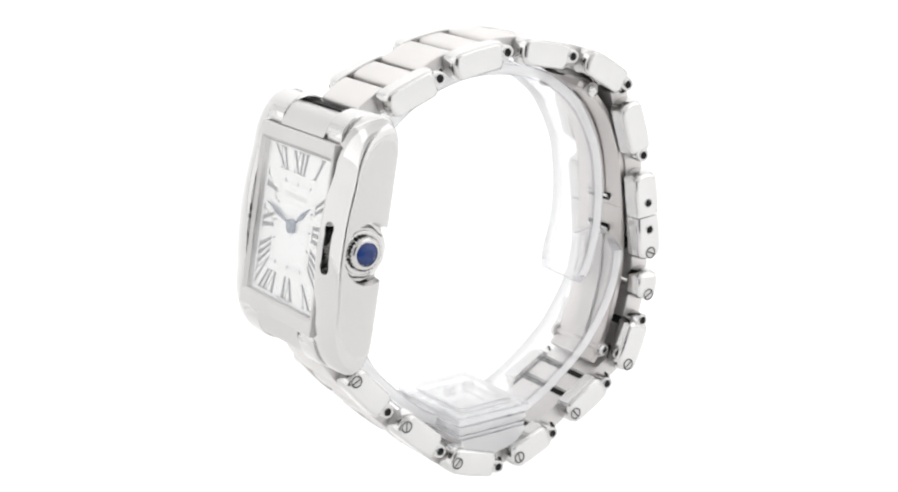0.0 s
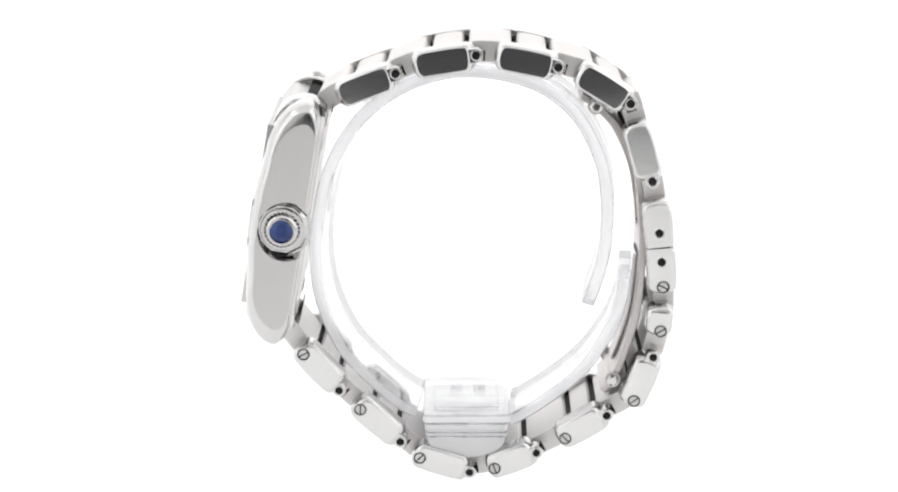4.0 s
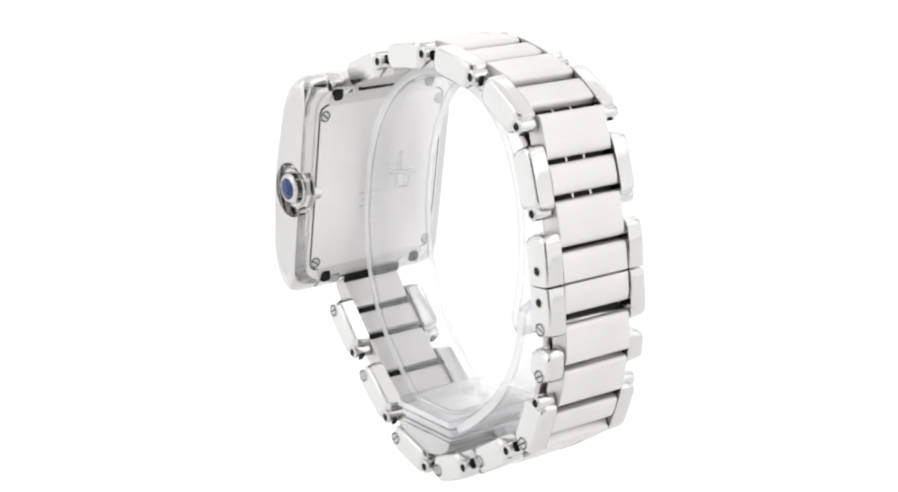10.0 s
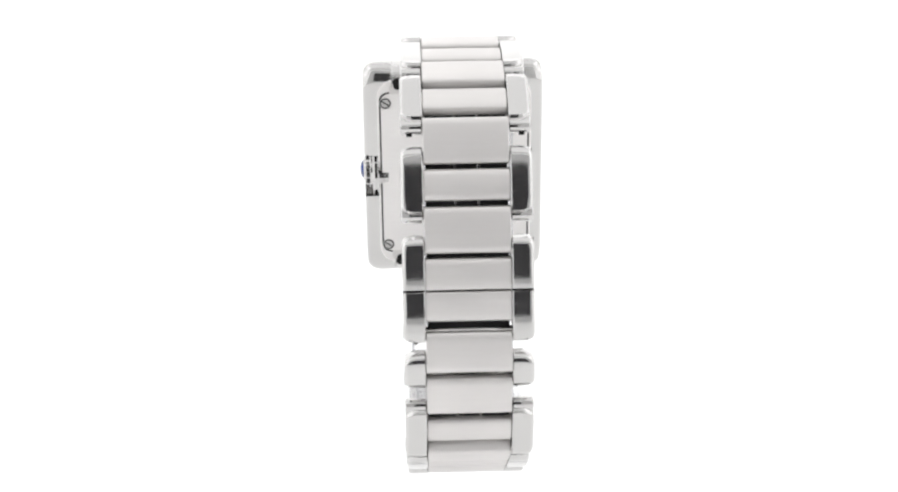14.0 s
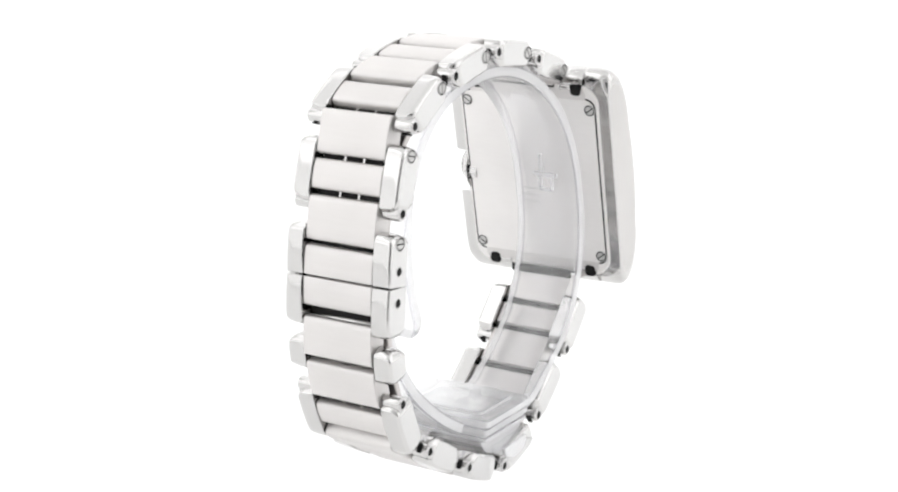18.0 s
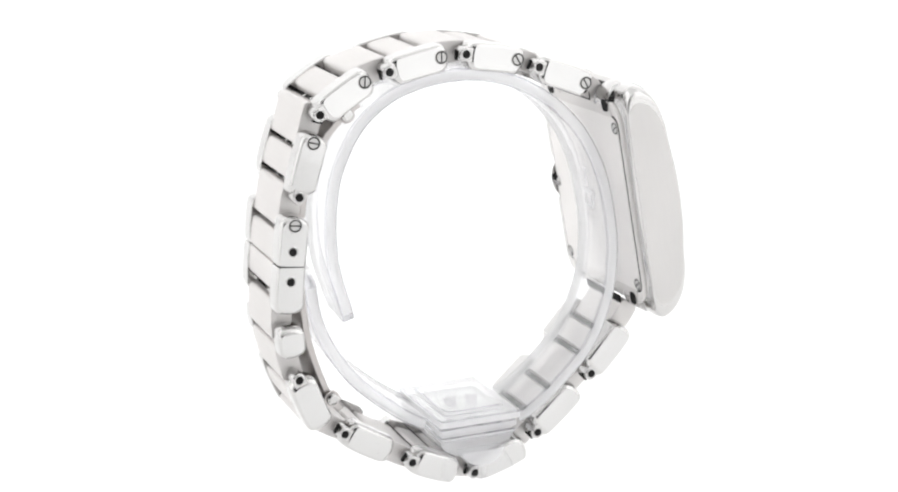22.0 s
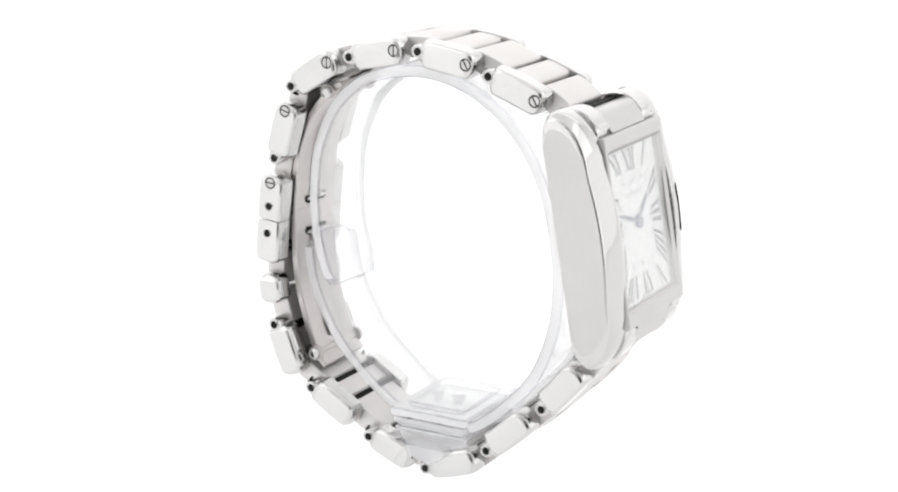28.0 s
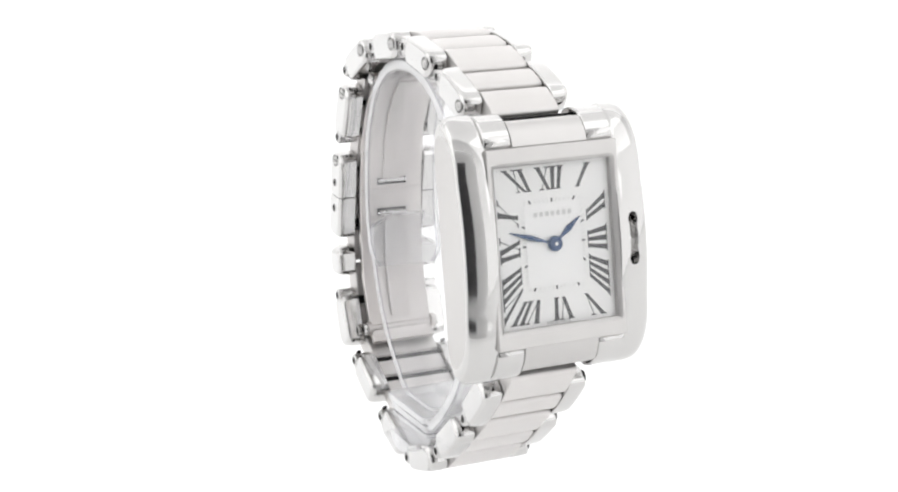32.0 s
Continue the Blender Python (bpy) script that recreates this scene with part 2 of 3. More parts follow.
def rail(side, notch, w):
    loop = rail_outline()
    start, slope, r = 7.95, 0.62, 0.5
    tilt = math.atan(slope)
    # across the rail: a slow swell outwards, then a tight round edge to the flank
    swell = w - r * (1 - math.sin(tilt)) - start
    prof = [(start + swell * k / 8, 0.5 * slope * swell * (k / 8) ** 2) for k in range(1, 9)]
    y0 = prof[-1][1]
    for k in range(1, 8):
        a = tilt + (math.pi / 2 - tilt) * k / 7
        prof.append((w - r * (1 - math.sin(a)), y0 + r * (math.cos(tilt) - math.cos(a))))

    def drawn_in(d):
        """The outline drawn in by d: most at the two ends, least at the back."""
        ends, fore, aft = 0.75 * d ** 3, 0.8 * d, 0.22 * d
        return [(u * (1 - ends / 14.5), 0.45 + aft + (n - 0.45) * (1 - (fore + aft) / 6.7)) for u, n in loop]
    rings = [[(u * 0.985, n - 0.06, 7.6) for u, n in loop], [(u, n, 7.95) for u, n in loop]]
    for z, d in prof:
        rings.append([(u, n, z) for u, n in drawn_in(d)])
    bm = bmesh.new()
    loft(bm, rings)
    bm.faces.ensure_lookup_table()
    bm.faces[-1].material_index = 1
    # the tight edge to the flank gets a paler, rougher steel
    count = len(loop)
    for f in bm.faces[count * 9:count * (len(rings) - 1)]:
        f.material_index = 2
    m = HEAD_SIDE if side > 0 else HEAD_SIDE @ Matrix.Diagonal((1, 1, -1, 1))
    if side < 0:
        bmesh.ops.transform(bm, matrix=Matrix.Diagonal((1, 1, -1, 1)), verts=bm.verts)
        m = HEAD_SIDE
    ob = part("case_rail", bm, [satin, brushed_side, soft_edge], watch, "polished steel case rail with brushed flank", m, smooth=30)
    if notch:
        cut = bmesh.new()
        disc(CROWN_CUT, 12, 40, 0, 0, bm=cut)
        bmesh.ops.transform(cut, matrix=Matrix.Translation((CROWN_U, CROWN_N - 0.5, 8.3)) @ Matrix.Diagonal((1, 0.93, 1, 1)), verts=cut.verts)
        slot = bmesh.new()
        # round at both ends, narrow between them
        bar = [(2.95, 0.0), (2.8, 0.45), (2.3, 0.68), (1.85, 0.66), (1.6, 0.56)]
        half = bar + [(-x, y) for x, y in bar[::-1]]
        slab(half + [(x, -y) for x, y in half[-2:0:-1]], 0, 6, 0.01, 1, bm=slot)
        bmesh.ops.transform(slot, matrix=Matrix.Translation((CROWN_U + 0.1, 0, 9.35)) @ Matrix.Rotation(radians(-90), 4, "X") @ Matrix.Translation((0, 0, 3)), verts=slot.verts)
        for c, stuff in ((cut, screw_steel), (slot, satin)):
            me = mesh_of(c, [stuff], 0)
            co = new("cutter", me)
            co.parent, co.matrix_basis = watch, m
            mod = ob.modifiers.new("cut", "BOOLEAN")
            mod.object, mod.operation, mod.solver = co, "DIFFERENCE", "EXACT"
        bpy.context.view_layer.update()
        dg = bpy.context.evaluated_depsgraph_get()
        done = bpy.data.meshes.new_from_object(ob.evaluated_get(dg))
        ob.modifiers.clear()
        ob.data = done
        for co in [o for o in scene.objects if o.name.startswith("cutter")]:
            bpy.data.objects.remove(co)
    return ob


CROWN_U, CROWN_N, CROWN_CUT = -0.45, 3.15, 3.48


def case():
    # the middle of the case
    bm = slab(rounded(8.2, 12.2, 0.6), 0.3, 4.8, 0.2)
    part("case_middle", bm, brushed, watch, "brushed steel case middle", HEAD)
    # bezel: frame round the crystal, with a chamfer down to it
    bm = bmesh.new()
    outer = rounded(8.0, 10.75, 0.15, 2)
    inner = rounded(7.15, 8.75, 0.12, 2)
    rings = [[(x, y, 4.5) for x, y in outer], [(x, y, 6.6) for x, y in inset(outer, 0.02)], [(x, y, 6.72) for x, y in inset(outer, 0.13)],
             [(x, y, 6.7) for x, y in inset(inner, -0.42)], [(x, y, 6.64) for x, y in inset(inner, -0.36)], [(x, y, 6.36) for x, y in inner], [(x, y, 5.6) for x, y in inner]]
    loft(bm, rings, caps=False)
    part("bezel", bm, brushed_bezel, watch, "brushed steel bezel round the crystal", HEAD, 25)
    bm = slab(rounded(7.14, 8.74, 0.12, 2), 6.24, 6.48, 0.05, 1)
    ob = part("crystal", bm, crystal, watch, "clear flat watch crystal", HEAD)
    ob.visible_shadow = False
    # sloping end pieces and the corner horns that carry the bracelet
    for s in (1, -1):
        bm = bmesh.new()
        prof = [(10.8, 1.0), (10.8, 6.2), (11.4, 6.05), (12.1, 5.78), (12.8, 5.4), (13.25, 5.05), (13.45, 4.7), (13.5, 4.2), (13.45, 3.0), (12.6, 1.0)]
        rings = [[(x, s * u, n) for u, n in prof] for x in (-4.55, 4.55)]
        loft(bm, rings)
        part("end_piece", bm, brushed_bezel, watch, "brushed steel end piece", HEAD, 50)
        for a in (1, -1):
            bm = bmesh.new()
            prof = [(10.8, 0.8), (10.8, 5.95), (11.0, 6.08), (11.5, 6.06), (12.2, 5.82), (12.9, 5.42), (13.5, 4.9), (14.0, 4.2), (14.3, 3.3), (14.35, 2.3), (14.1, 1.3), (13.5, 0.6), (12.3, 0.3)]
            cw = [(x, 0.12 * e) for x, e in ((4.6, 1), (4.72, 0), (7.7, 0), (7.84, 1))]
            rings = [[(a * x, s * (u - d * 1.5), n - d) for u, n in prof] for x, d in cw]
            loft(bm, rings)
            part("horn", bm, satin, watch, "polished curved steel horn", HEAD, 50)
            # black patch laid on the lug as the shade of a recess
            bm = slab(rounded(0.7, 0.75, 0.45), 0, 0.05, 0.01, 1)
            part("lug_recess_shade", bm, dark, watch, "black oval patch standing in for a shaded recess in the lug", HEAD @ mm(a * 6.95, s * 12.2, 0.26) @ pose(0, 0, 0, 180))
        # two black strips paint the shade in the gaps at the bracelet's end
        bm = slab(rounded(4.3, 0.5, 0.1), 0, 0.1, 0.01, 1)
        part("lug_gap_shade", bm, dark, watch, "black strip standing in for the shaded gap where the bracelet meets the case", HEAD @ mm(0, s * 12.98, -0.12) @ pose(0, 0, 0, 180))
        bm = slab(rounded(4.3, 0.3, 0.05, 2), 1.2, 2.5, 0.05, 1)
        part("lug_cavity_shade", bm, dark, watch, "black strip standing in for the shaded gap between end piece and first link", HEAD @ mm(0, s * 13.4, 0.5))
    # back plate with its four screws
    def plate_of(w, h, r, low, thick, bevel):
        bm = slab([(x, -y) for x, y in rounded(w, h, r)][::-1], 0, thick, bevel)
        bmesh.ops.transform(bm, matrix=Matrix.Diagonal((1, 1, -1, 1)), verts=bm.verts)
        bmesh.ops.translate(bm, vec=(0, 0, low + thick), verts=bm.verts)
        return bm
    plate = part("case_back", plate_of(9.3, 10.9, 1.1, 0.26, 0.6, 0.06), matte_back, watch, "brushed steel case back with four corner screws", HEAD)
    part("back_seam", plate_of(9.5, 11.1, 1.2, 0.345, 0.5, 0.01), dark, watch, "thin dark seam round the case back", HEAD)
    part("back_frame", plate_of(9.75, 12.7, 2.4, 0.37, 1.1, 0.1), matte_back, watch, "brushed steel frame round the case back", HEAD)
    for a in (1, -1):
        for s in (1, -1):
            part("back_screw", SCREW, SCREW.materials[:], plate, "small slotted steel screw", mm(a * 8.7, s * 9.8 - 0.15, 0.255) @ pose(0, 0, 0, 180, 0, 35 * a) @ Matrix.Scale(0.95, 4))
    for k, (w, u) in enumerate(((1.7, -1.6), (1.2, -2.5), (1.5, -3.4))):
        bm = slab(rounded(w, 0.12, 0.05, 2), 0, 0.02, 0.004, 1)
        part("engraving_line", bm, etched, plate, "", mm(1.0, u, 0.255) @ pose(0, 0, 0, 180))


def half_screw(r, gap):
    """Two half discs with a slot between them over a dark ground, in a bright countersunk rim."""
    bm = bmesh.new()
    def circle(q, z):
        return [(q * math.cos(math.pi * k / 12), q * math.sin(math.pi * k / 12), z) for k in range(24)]
    loft(bm, [circle(r * 1.42, 0.0), circle(r * 1.38, 0.08), circle(r * 1.3, 0.08), circle(r * 1.25, 0.02)], caps=False)
    n0 = len(bm.faces)
    disc(r * 1.28, 0.035, 24, bm=bm)
    bm.faces.ensure_lookup_table()
    for f in bm.faces[n0:]:
        f.material_index = 1
    for s in (1, -1):
        a0 = math.asin(gap / r)
        loop = [(r * math.cos(a), r * math.sin(a)) for a in (a0 + (math.pi - 2 * a0) * k / 10 for k in range(11))]
        if s < 0:
            loop = [(-x, -y) for x, y in loop]
        slab(loop, 0.0, 0.08, 0.03, 1, bm=bm)
    return mesh_of(bm, [screw_steel, dark], 30)


SCREW = half_screw(0.57, 0.08)
PINHEAD = mesh_of(disc(0.78, 0.42, 24, 0.36), [polished], 40)


def hole_mesh():
    """A dark pin hole in a bright, slightly conical collar."""
    bm = bmesh.new()
    def circle(q, z):
        return [(q * math.cos(math.pi * k / 11), q * math.sin(math.pi * k / 11), z) for k in range(22)]
    loft(bm, [circle(0.64, -0.7), circle(0.64, 0.0), circle(0.58, 0.05), circle(0.5, 0.06), circle(0.46, 0.02)], caps=False)
    n0 = len(bm.faces)
    disc(0.47, 0.03, 22, bm=bm)
    bm.faces.ensure_lookup_table()
    for f in bm.faces[n0:]:
        f.material_index = 1
    return mesh_of(bm, [polished, dark], 30)


HOLE = hole_mesh()


def knuckle_mesh():
    """The round ear at a link's end that holds the pin."""
    loop = [(-1.1, -0.8), (0.0, -0.8)] + [(0.85 * math.sin(a), -0.8 * math.cos(a)) for a in (math.pi * k / 10 for k in range(1, 10))] + [(0.0, 0.8), (-1.1, 0.8)]
    return mesh_of(slab(loop, -2.2, -0.06, 0.1, 2), [polished], 40)


KNUCKLE = knuckle_mesh()


def crown():
    bm = bmesh.new()
    n = 10
    loop = [(3.1 * math.cos(2 * math.pi * (k + 0.5) / n), 3.1 * math.sin(2 * math.pi * (k + 0.5) / n)) for k in range(n)]
    slab(loop, -2.8, -0.75, 0.3, 1, bm=bm)
    disc(2.5, 0.3, 32, 0.12, -0.75, bm=bm)
    base = part("crown", bm, satin, watch, "fluted steel winding crown with a ten-sided collar", HEAD_SIDE @ mm(CROWN_U, CROWN_N, 11.3), 20)
    bm = bmesh.new()
    n = 26
    ring = [((2.05 if k % 2 else 1.76) * math.cos(math.pi * k / n), (2.05 if k % 2 else 1.76) * math.sin(math.pi * k / n)) for k in range(2 * n)]
    smooth_ring = [(1.86 * math.cos(math.pi * k / n), 1.86 * math.sin(math.pi * k / n)) for k in range(2 * n)]
    rings = [[(x, y, -0.95) for x, y in ring], [(x, y, 0.02) for x, y in ring], [(x * 0.97, y * 0.97, 0.14) for x, y in smooth_ring], [(x * 0.9, y * 0.9, 0.28) for x, y in smooth_ring],
             [(x * 0.8, y * 0.8, 0.36) for x, y in smooth_ring], [(x * 0.73, y * 0.73, 0.34) for x, y in smooth_ring], [(x * 0.70, y * 0.70, 0.1) for x, y in smooth_ring]]
    loft(bm, rings)
    part("fluted_knob", bm, satin, base, "knurled steel knob")
    bm = bmesh.new()
    rings = [[(r * math.cos(math.pi * (j + o) / 6), r * math.sin(math.pi * (j + o) / 6), z) for j in range(12)]
             for r, z, o in ((1.3, 0.1, 0), (1.3, 0.3, 0), (1.02, 0.56, 0.5), (0.62, 0.74, 0))]
    loft(bm, rings)
    bmesh.ops.triangulate(bm, faces=[f for f in bm.faces if len(f.verts) == 4])
    part("gem", bm, gem, base, "deep blue faceted stone", smooth=8)
    bm = disc(3.44, 0.2, 32, 0.05)
    part("crown_well", bm, polished, watch, "", HEAD_SIDE @ mm(CROWN_U, CROWN_N, 9.7))


# ---- dial ----
def numeral(text, side, pos):
    """A Roman numeral whose strokes run outwards from the dial's centre.
    side: t, r, b, l; pos: where its middle lies along the inner rectangle's side, -1 to 1."""
    IW, IH = 4.2, 5.85
    OW, OH = 6.65, 8.35
    widths = {"I": 0.66, "V": 1.12, "X": 1.12}
    total = sum(widths[c] for c in text)
    bm = bmesh.new()

    def place(s, t):
        if side in "tb":
            x = pos * IW + s
            y0, y1 = IH, OH
            y = y0 + (y1 - y0) * t
            x = x * y / IH
            return (x, y) if side == "t" else (-x, -y)
        y = pos * IH + s * 1.0
        x = IW + (OW - IW) * t
        y = y * x / IW
        return (x, -y) if side == "r" else (-x, y)

    def stroke(s0, s1, w, t0=0.0, t1=1.0):
        pts = [place(s0 - w, t0), place(s0 + w, t0), place(s1 + w, t1), place(s1 - w, t1)]
        area = sum(a[0] * b[1] - b[0] * a[1] for a, b in zip(pts, pts[1:] + pts[:1]))
        flat(bm, pts if area > 0 else pts[::-1])

    def serif(s, t, w):
        stroke(s, s, w, t - 0.03, t + 0.03)

    x = -total / 2
    for c in text:
        w = widths[c]
        m = x + w / 2
        if c == "I":
            stroke(m, m, 0.185)
            serif(m, 0.03, 0.3)
            serif(m, 0.97, 0.3)
        elif c == "V":
            stroke(m, m - 0.42, 0.19)
            stroke(m, m + 0.42, 0.04)
            serif(m - 0.42, 0.97, 0.26)
            serif(m + 0.42, 0.97, 0.2)
        else:
            stroke(m + 0.42, m - 0.42, 0.19)
            stroke(m - 0.42, m + 0.42, 0.04)
            for t in (0.03, 0.97):
                serif(m - 0.42, t, 0.25)
                serif(m + 0.42, t, 0.25)
        x += w
    return bm


def dial():
    bm = slab(rounded(7.2, 8.8, 0.12, 2), 5.2, 5.7, 0.02, 1)
    face = part("dial", bm, dial_white, watch, "silvery white rectangular dial with black Roman numerals", HEAD)
    top = mm(0, 0, 5.705)
    bm = slab(rounded(3.4, 4.47, 0.1, 2), 0, 0.03, 0.01, 1)
    part("dial_centre", bm, dial_inner, face, "brighter sunray centre panel", top)
    marks = (("XII", "t", 0.0), ("I", "t", 0.78), ("II", "r", -0.45), ("III", "r", 0.0), ("IIII", "r", 0.49), ("V", "b", -0.84),
             ("VI", "b", -0.09), ("VII", "b", 0.72), ("VIII", "l", -0.60), ("IX", "l", -0.03), ("X", "l", 0.47), ("XI", "t", -0.76))
    for text, side, pos in marks:
        part("numeral", numeral(text, side, pos), ink, face, "black Roman numeral " + text, top, 0)
    # hour marks and the fine minute track on the inner rectangle
    for k in range(60):
        a = 2 * math.pi * k / 60
        x, y = math.sin(a), math.cos(a)
        f = min(3.45 / abs(x) if abs(x) > 1e-6 else 99, 4.52 / abs(y) if abs(y) > 1e-6 else 99)
        bm = bmesh.new()
        big = k % 5 == 0
        w, l = (0.1, 0.42) if big else (0.04, 0.34)
        flat(bm, [(-w, 0), (w, 0), (w, l), (-w, l)])
        turn = -math.degrees(a)
        part("hour_mark" if big else "minute_mark", bm, ink if big else faint_ink, face, "", top @ mm(x * f, y * f, 0.02) @ pose(0, 0, 0, 0, 0, turn), 0)
    # the maker's line as a plain bar, and the tiny line at the foot
    for k in range(7):
        bm = bmesh.new()
        flat(bm, [(-0.23, -0.26), (0.23, -0.26), (0.23, 0.26), (-0.23, 0.26)])
        part("print_bar", bm, faint_ink, face, "", top @ mm(-2.1 + 0.7 * k, 3.3, 0.03), 0)
    font = bpy.data.curves.new("foot_text", "FONT")
    font.body, font.size, font.align_x, font.extrude = "SWISS MADE", 0.55 * MM, "CENTER", 0.01 * MM
    tmp = new("foot_text", font)
    bpy.context.view_layer.update()
    me = bpy.data.meshes.new_from_object(tmp.evaluated_get(bpy.context.evaluated_depsgraph_get()))
    bpy.data.objects.remove(tmp)
    me.materials.clear()
    me.materials.append(grey_ink)
    part("foot_print", me, grey_ink, face, "tiny grey printed words", top @ mm(0, -8.68, 0.01))
    # the two pointers
    def hand(name, length, wide, angle, z):
        loop = [(-0.16, -0.2), (0.16, -0.2), (0.13, length * 0.25), (wide, length * 0.55), (0.05, length), (-0.05, length), (-wide, length * 0.55), (-0.13, length * 0.25)]
        part(name, slab(loop, 0, 0.12, 0.04, 1), blued, face, "blued steel sword-shaped hand", mm(0, 0, z) @ pose(0, 0, 0, 0, 0, -angle), 20)
    hand("hour_hand", 4.2, 0.36, 51.0, 5.80)
    hand("minute_hand", 5.75, 0.30, 287.0, 5.95)
    part("hub_pin", disc(0.22, 0.12, 16, 0.05), polished, face, "bright pin in the hub", mm(0, 0, 6.16))
    part("hand_hub", disc(0.84, 0.38, 28, 0.1), blued, face, "blued steel hub of both pointers", mm(0, 0, 5.78))


# ---- bracelet ----
# (screw end x, z), (hole end x, z) of each outer link, from the case over the top and on to the clasp, then up to the case from below
UPPER = (((-13.1, 18.6), (-7.2, 20.85)), ((-4.4, 21.95), (1.9, 22.95)), ((5.0, 22.85), (11.15, 21.6)), ((14.15, 20.75), (19.37, 17.45)), ((20.25, 14.4), (22.05, 8.45)))
LOWER = (((-18.5, -12.7), (-14.4, -17.25)), ((-11.9, -19.6), (-7.2, -23.75)), ((-4.87, -25.75), (1.1, -27.6)), ((4.1, -27.0), (9.1, -25.0)), ((12.5, -23.05), (17.4, -20.15)), ((20.55, -18.2), (22.7, -12.8)))


def half_width(x):
    """The bracelet is a little wider at the clasp than at the case."""
    return 6.55 + 0.46 * min(1.0, max(0.0, (x + 14.0) / 36.0))


BAND = 2.34                    # width of the outer links


def along(p, q):
    """A space on the bracelet's curve: x from p to q, z outwards, y across."""
    (x0, z0), (x1, z1) = p, q
    d = Vector((x1 - x0, 0, z1 - z0))
    length = d.length
    d.normalize()
    n = Vector((-d.z, 0, d.x))
    if n.dot(Vector((x0 + x1, 0, z0 + z1 + 4))) < 0:
        n = -n
    y = n.cross(d)
    m = Matrix(((d.x, y.x, n.x, (x0 + x1) / 2 * MM), (d.y, y.y, n.y, 0), (d.z, y.z, n.z, (z0 + z1) / 2 * MM), (0, 0, 0, 1)))
    return m, length


def link_outline(length, e0=1.05, cut=-0.1, low=-1.72, high=1.5):
    """Side view of an outer link: flat inside, gently arched outside, round at both ends, or square where two clasp halves meet."""
    h = length / 2
    c, s = h - cut, -h - e0
    mid = (c + s) / 2
    if cut == 0.0:
        pts = [(s + 0.9, low), (mid, low), (c - 0.04, low), (c, low + 0.04), (c, high - 0.2), (c - 0.05, high - 0.14)]
        a1 = c
    else:
        pts = [(s + 0.9, low), (mid, low), (c - 0.95, low), (c - 0.4, low + 0.4), (c - 0.1, -0.7), (c, 0.1), (c - 0.04, 0.7), (c - 0.15, high - 0.5), (c - 0.4, high - 0.22)]
        a1 = c - 0.35
    a0 = s + 0.35
    for k in range(1, 10):
        t = k / 10
        x = a1 + (a0 - a1) * t
        v = 2 * t - 1
        pts.append((x, high - 0.14 * v * v))
    pts += [(s + 0.5, high - 0.24), (s + 0.2, high - 0.52), (s + 0.03, 0.5), (s, -0.1), (s + 0.1, -0.8), (s + 0.42, -1.4)]
    return pts


LINKS = {}


def shrink(loop, d):
    """A loop drawn in by about d towards its middle, safe at small corners."""
    xs, zs = [p[0] for p in loop], [p[1] for p in loop]
    cx, cz = (min(xs) + max(xs)) / 2, (min(zs) + max(zs)) / 2
    fx, fz = 1 - 2 * d / (max(xs) - min(xs)), 1 - 2 * d / (max(zs) - min(zs))
    return [(cx + (x - cx) * fx, cz + (z - cz) * fz) for x, z in loop]


def block_mesh(loop, side, y1, edge, square=False):
    """Skins a side view across the block; the outer ends are rounded in plan, the far end may stay square."""
    xs = [p[0] for p in loop]
    x0, x1 = min(xs), max(xs)

    def ring(y, d, dx):
        out = []
        for (x, z), (u, v) in zip(loop, shrink(loop, d)):
            f = 2 * (x - x0) / (x1 - x0) - 1
            shift = -dx * math.copysign(abs(f) ** 3, f) * (1.5 if f > 0 else 0.8)
            if square and f > 0:
                shift, u = 0, x
            out.append((u + shift, y, v))
        return out

    rings = [ring(-BAND, 0.1, 0), ring(-BAND + 0.1, 0, 0), ring(y1 - 1.3, 0, 0), ring(y1 - 0.9, 0, 0.06), ring(y1 - 0.55, 0.0, 0.16),
             ring(y1 - edge, 0.02, 0.24), ring(y1 - edge * 0.6, edge * 0.12, 0.33), ring(y1 - edge * 0.25, edge * 0.4, 0.42), ring(y1, edge * 0.85, 0.48)]
    bm = bmesh.new()
    loft(bm, rings[:6], caps=False)
    loft(bm, rings[5:], caps=False, index=1)
    bm.faces.new([bm.verts.new(p) for p in rings[0]][::-1])
    bm.faces.new([bm.verts.new(p) for p in rings[-1]])
    bmesh.ops.remove_doubles(bm, verts=bm.verts, dist=0.0005)
    if side < 0:
        bmesh.ops.transform(bm, matrix=Matrix.Diagonal((1, -1, 1, 1)), verts=bm.verts)
    bm.normal_update()
    for f in bm.faces:
        if abs(f.normal.y) > 0.98 and abs(f.calc_center_median().y - side * y1) < 0.01:
            f.material_index = 2
    return mesh_of(bm, [polished, soft_edge, link_flank], 32)


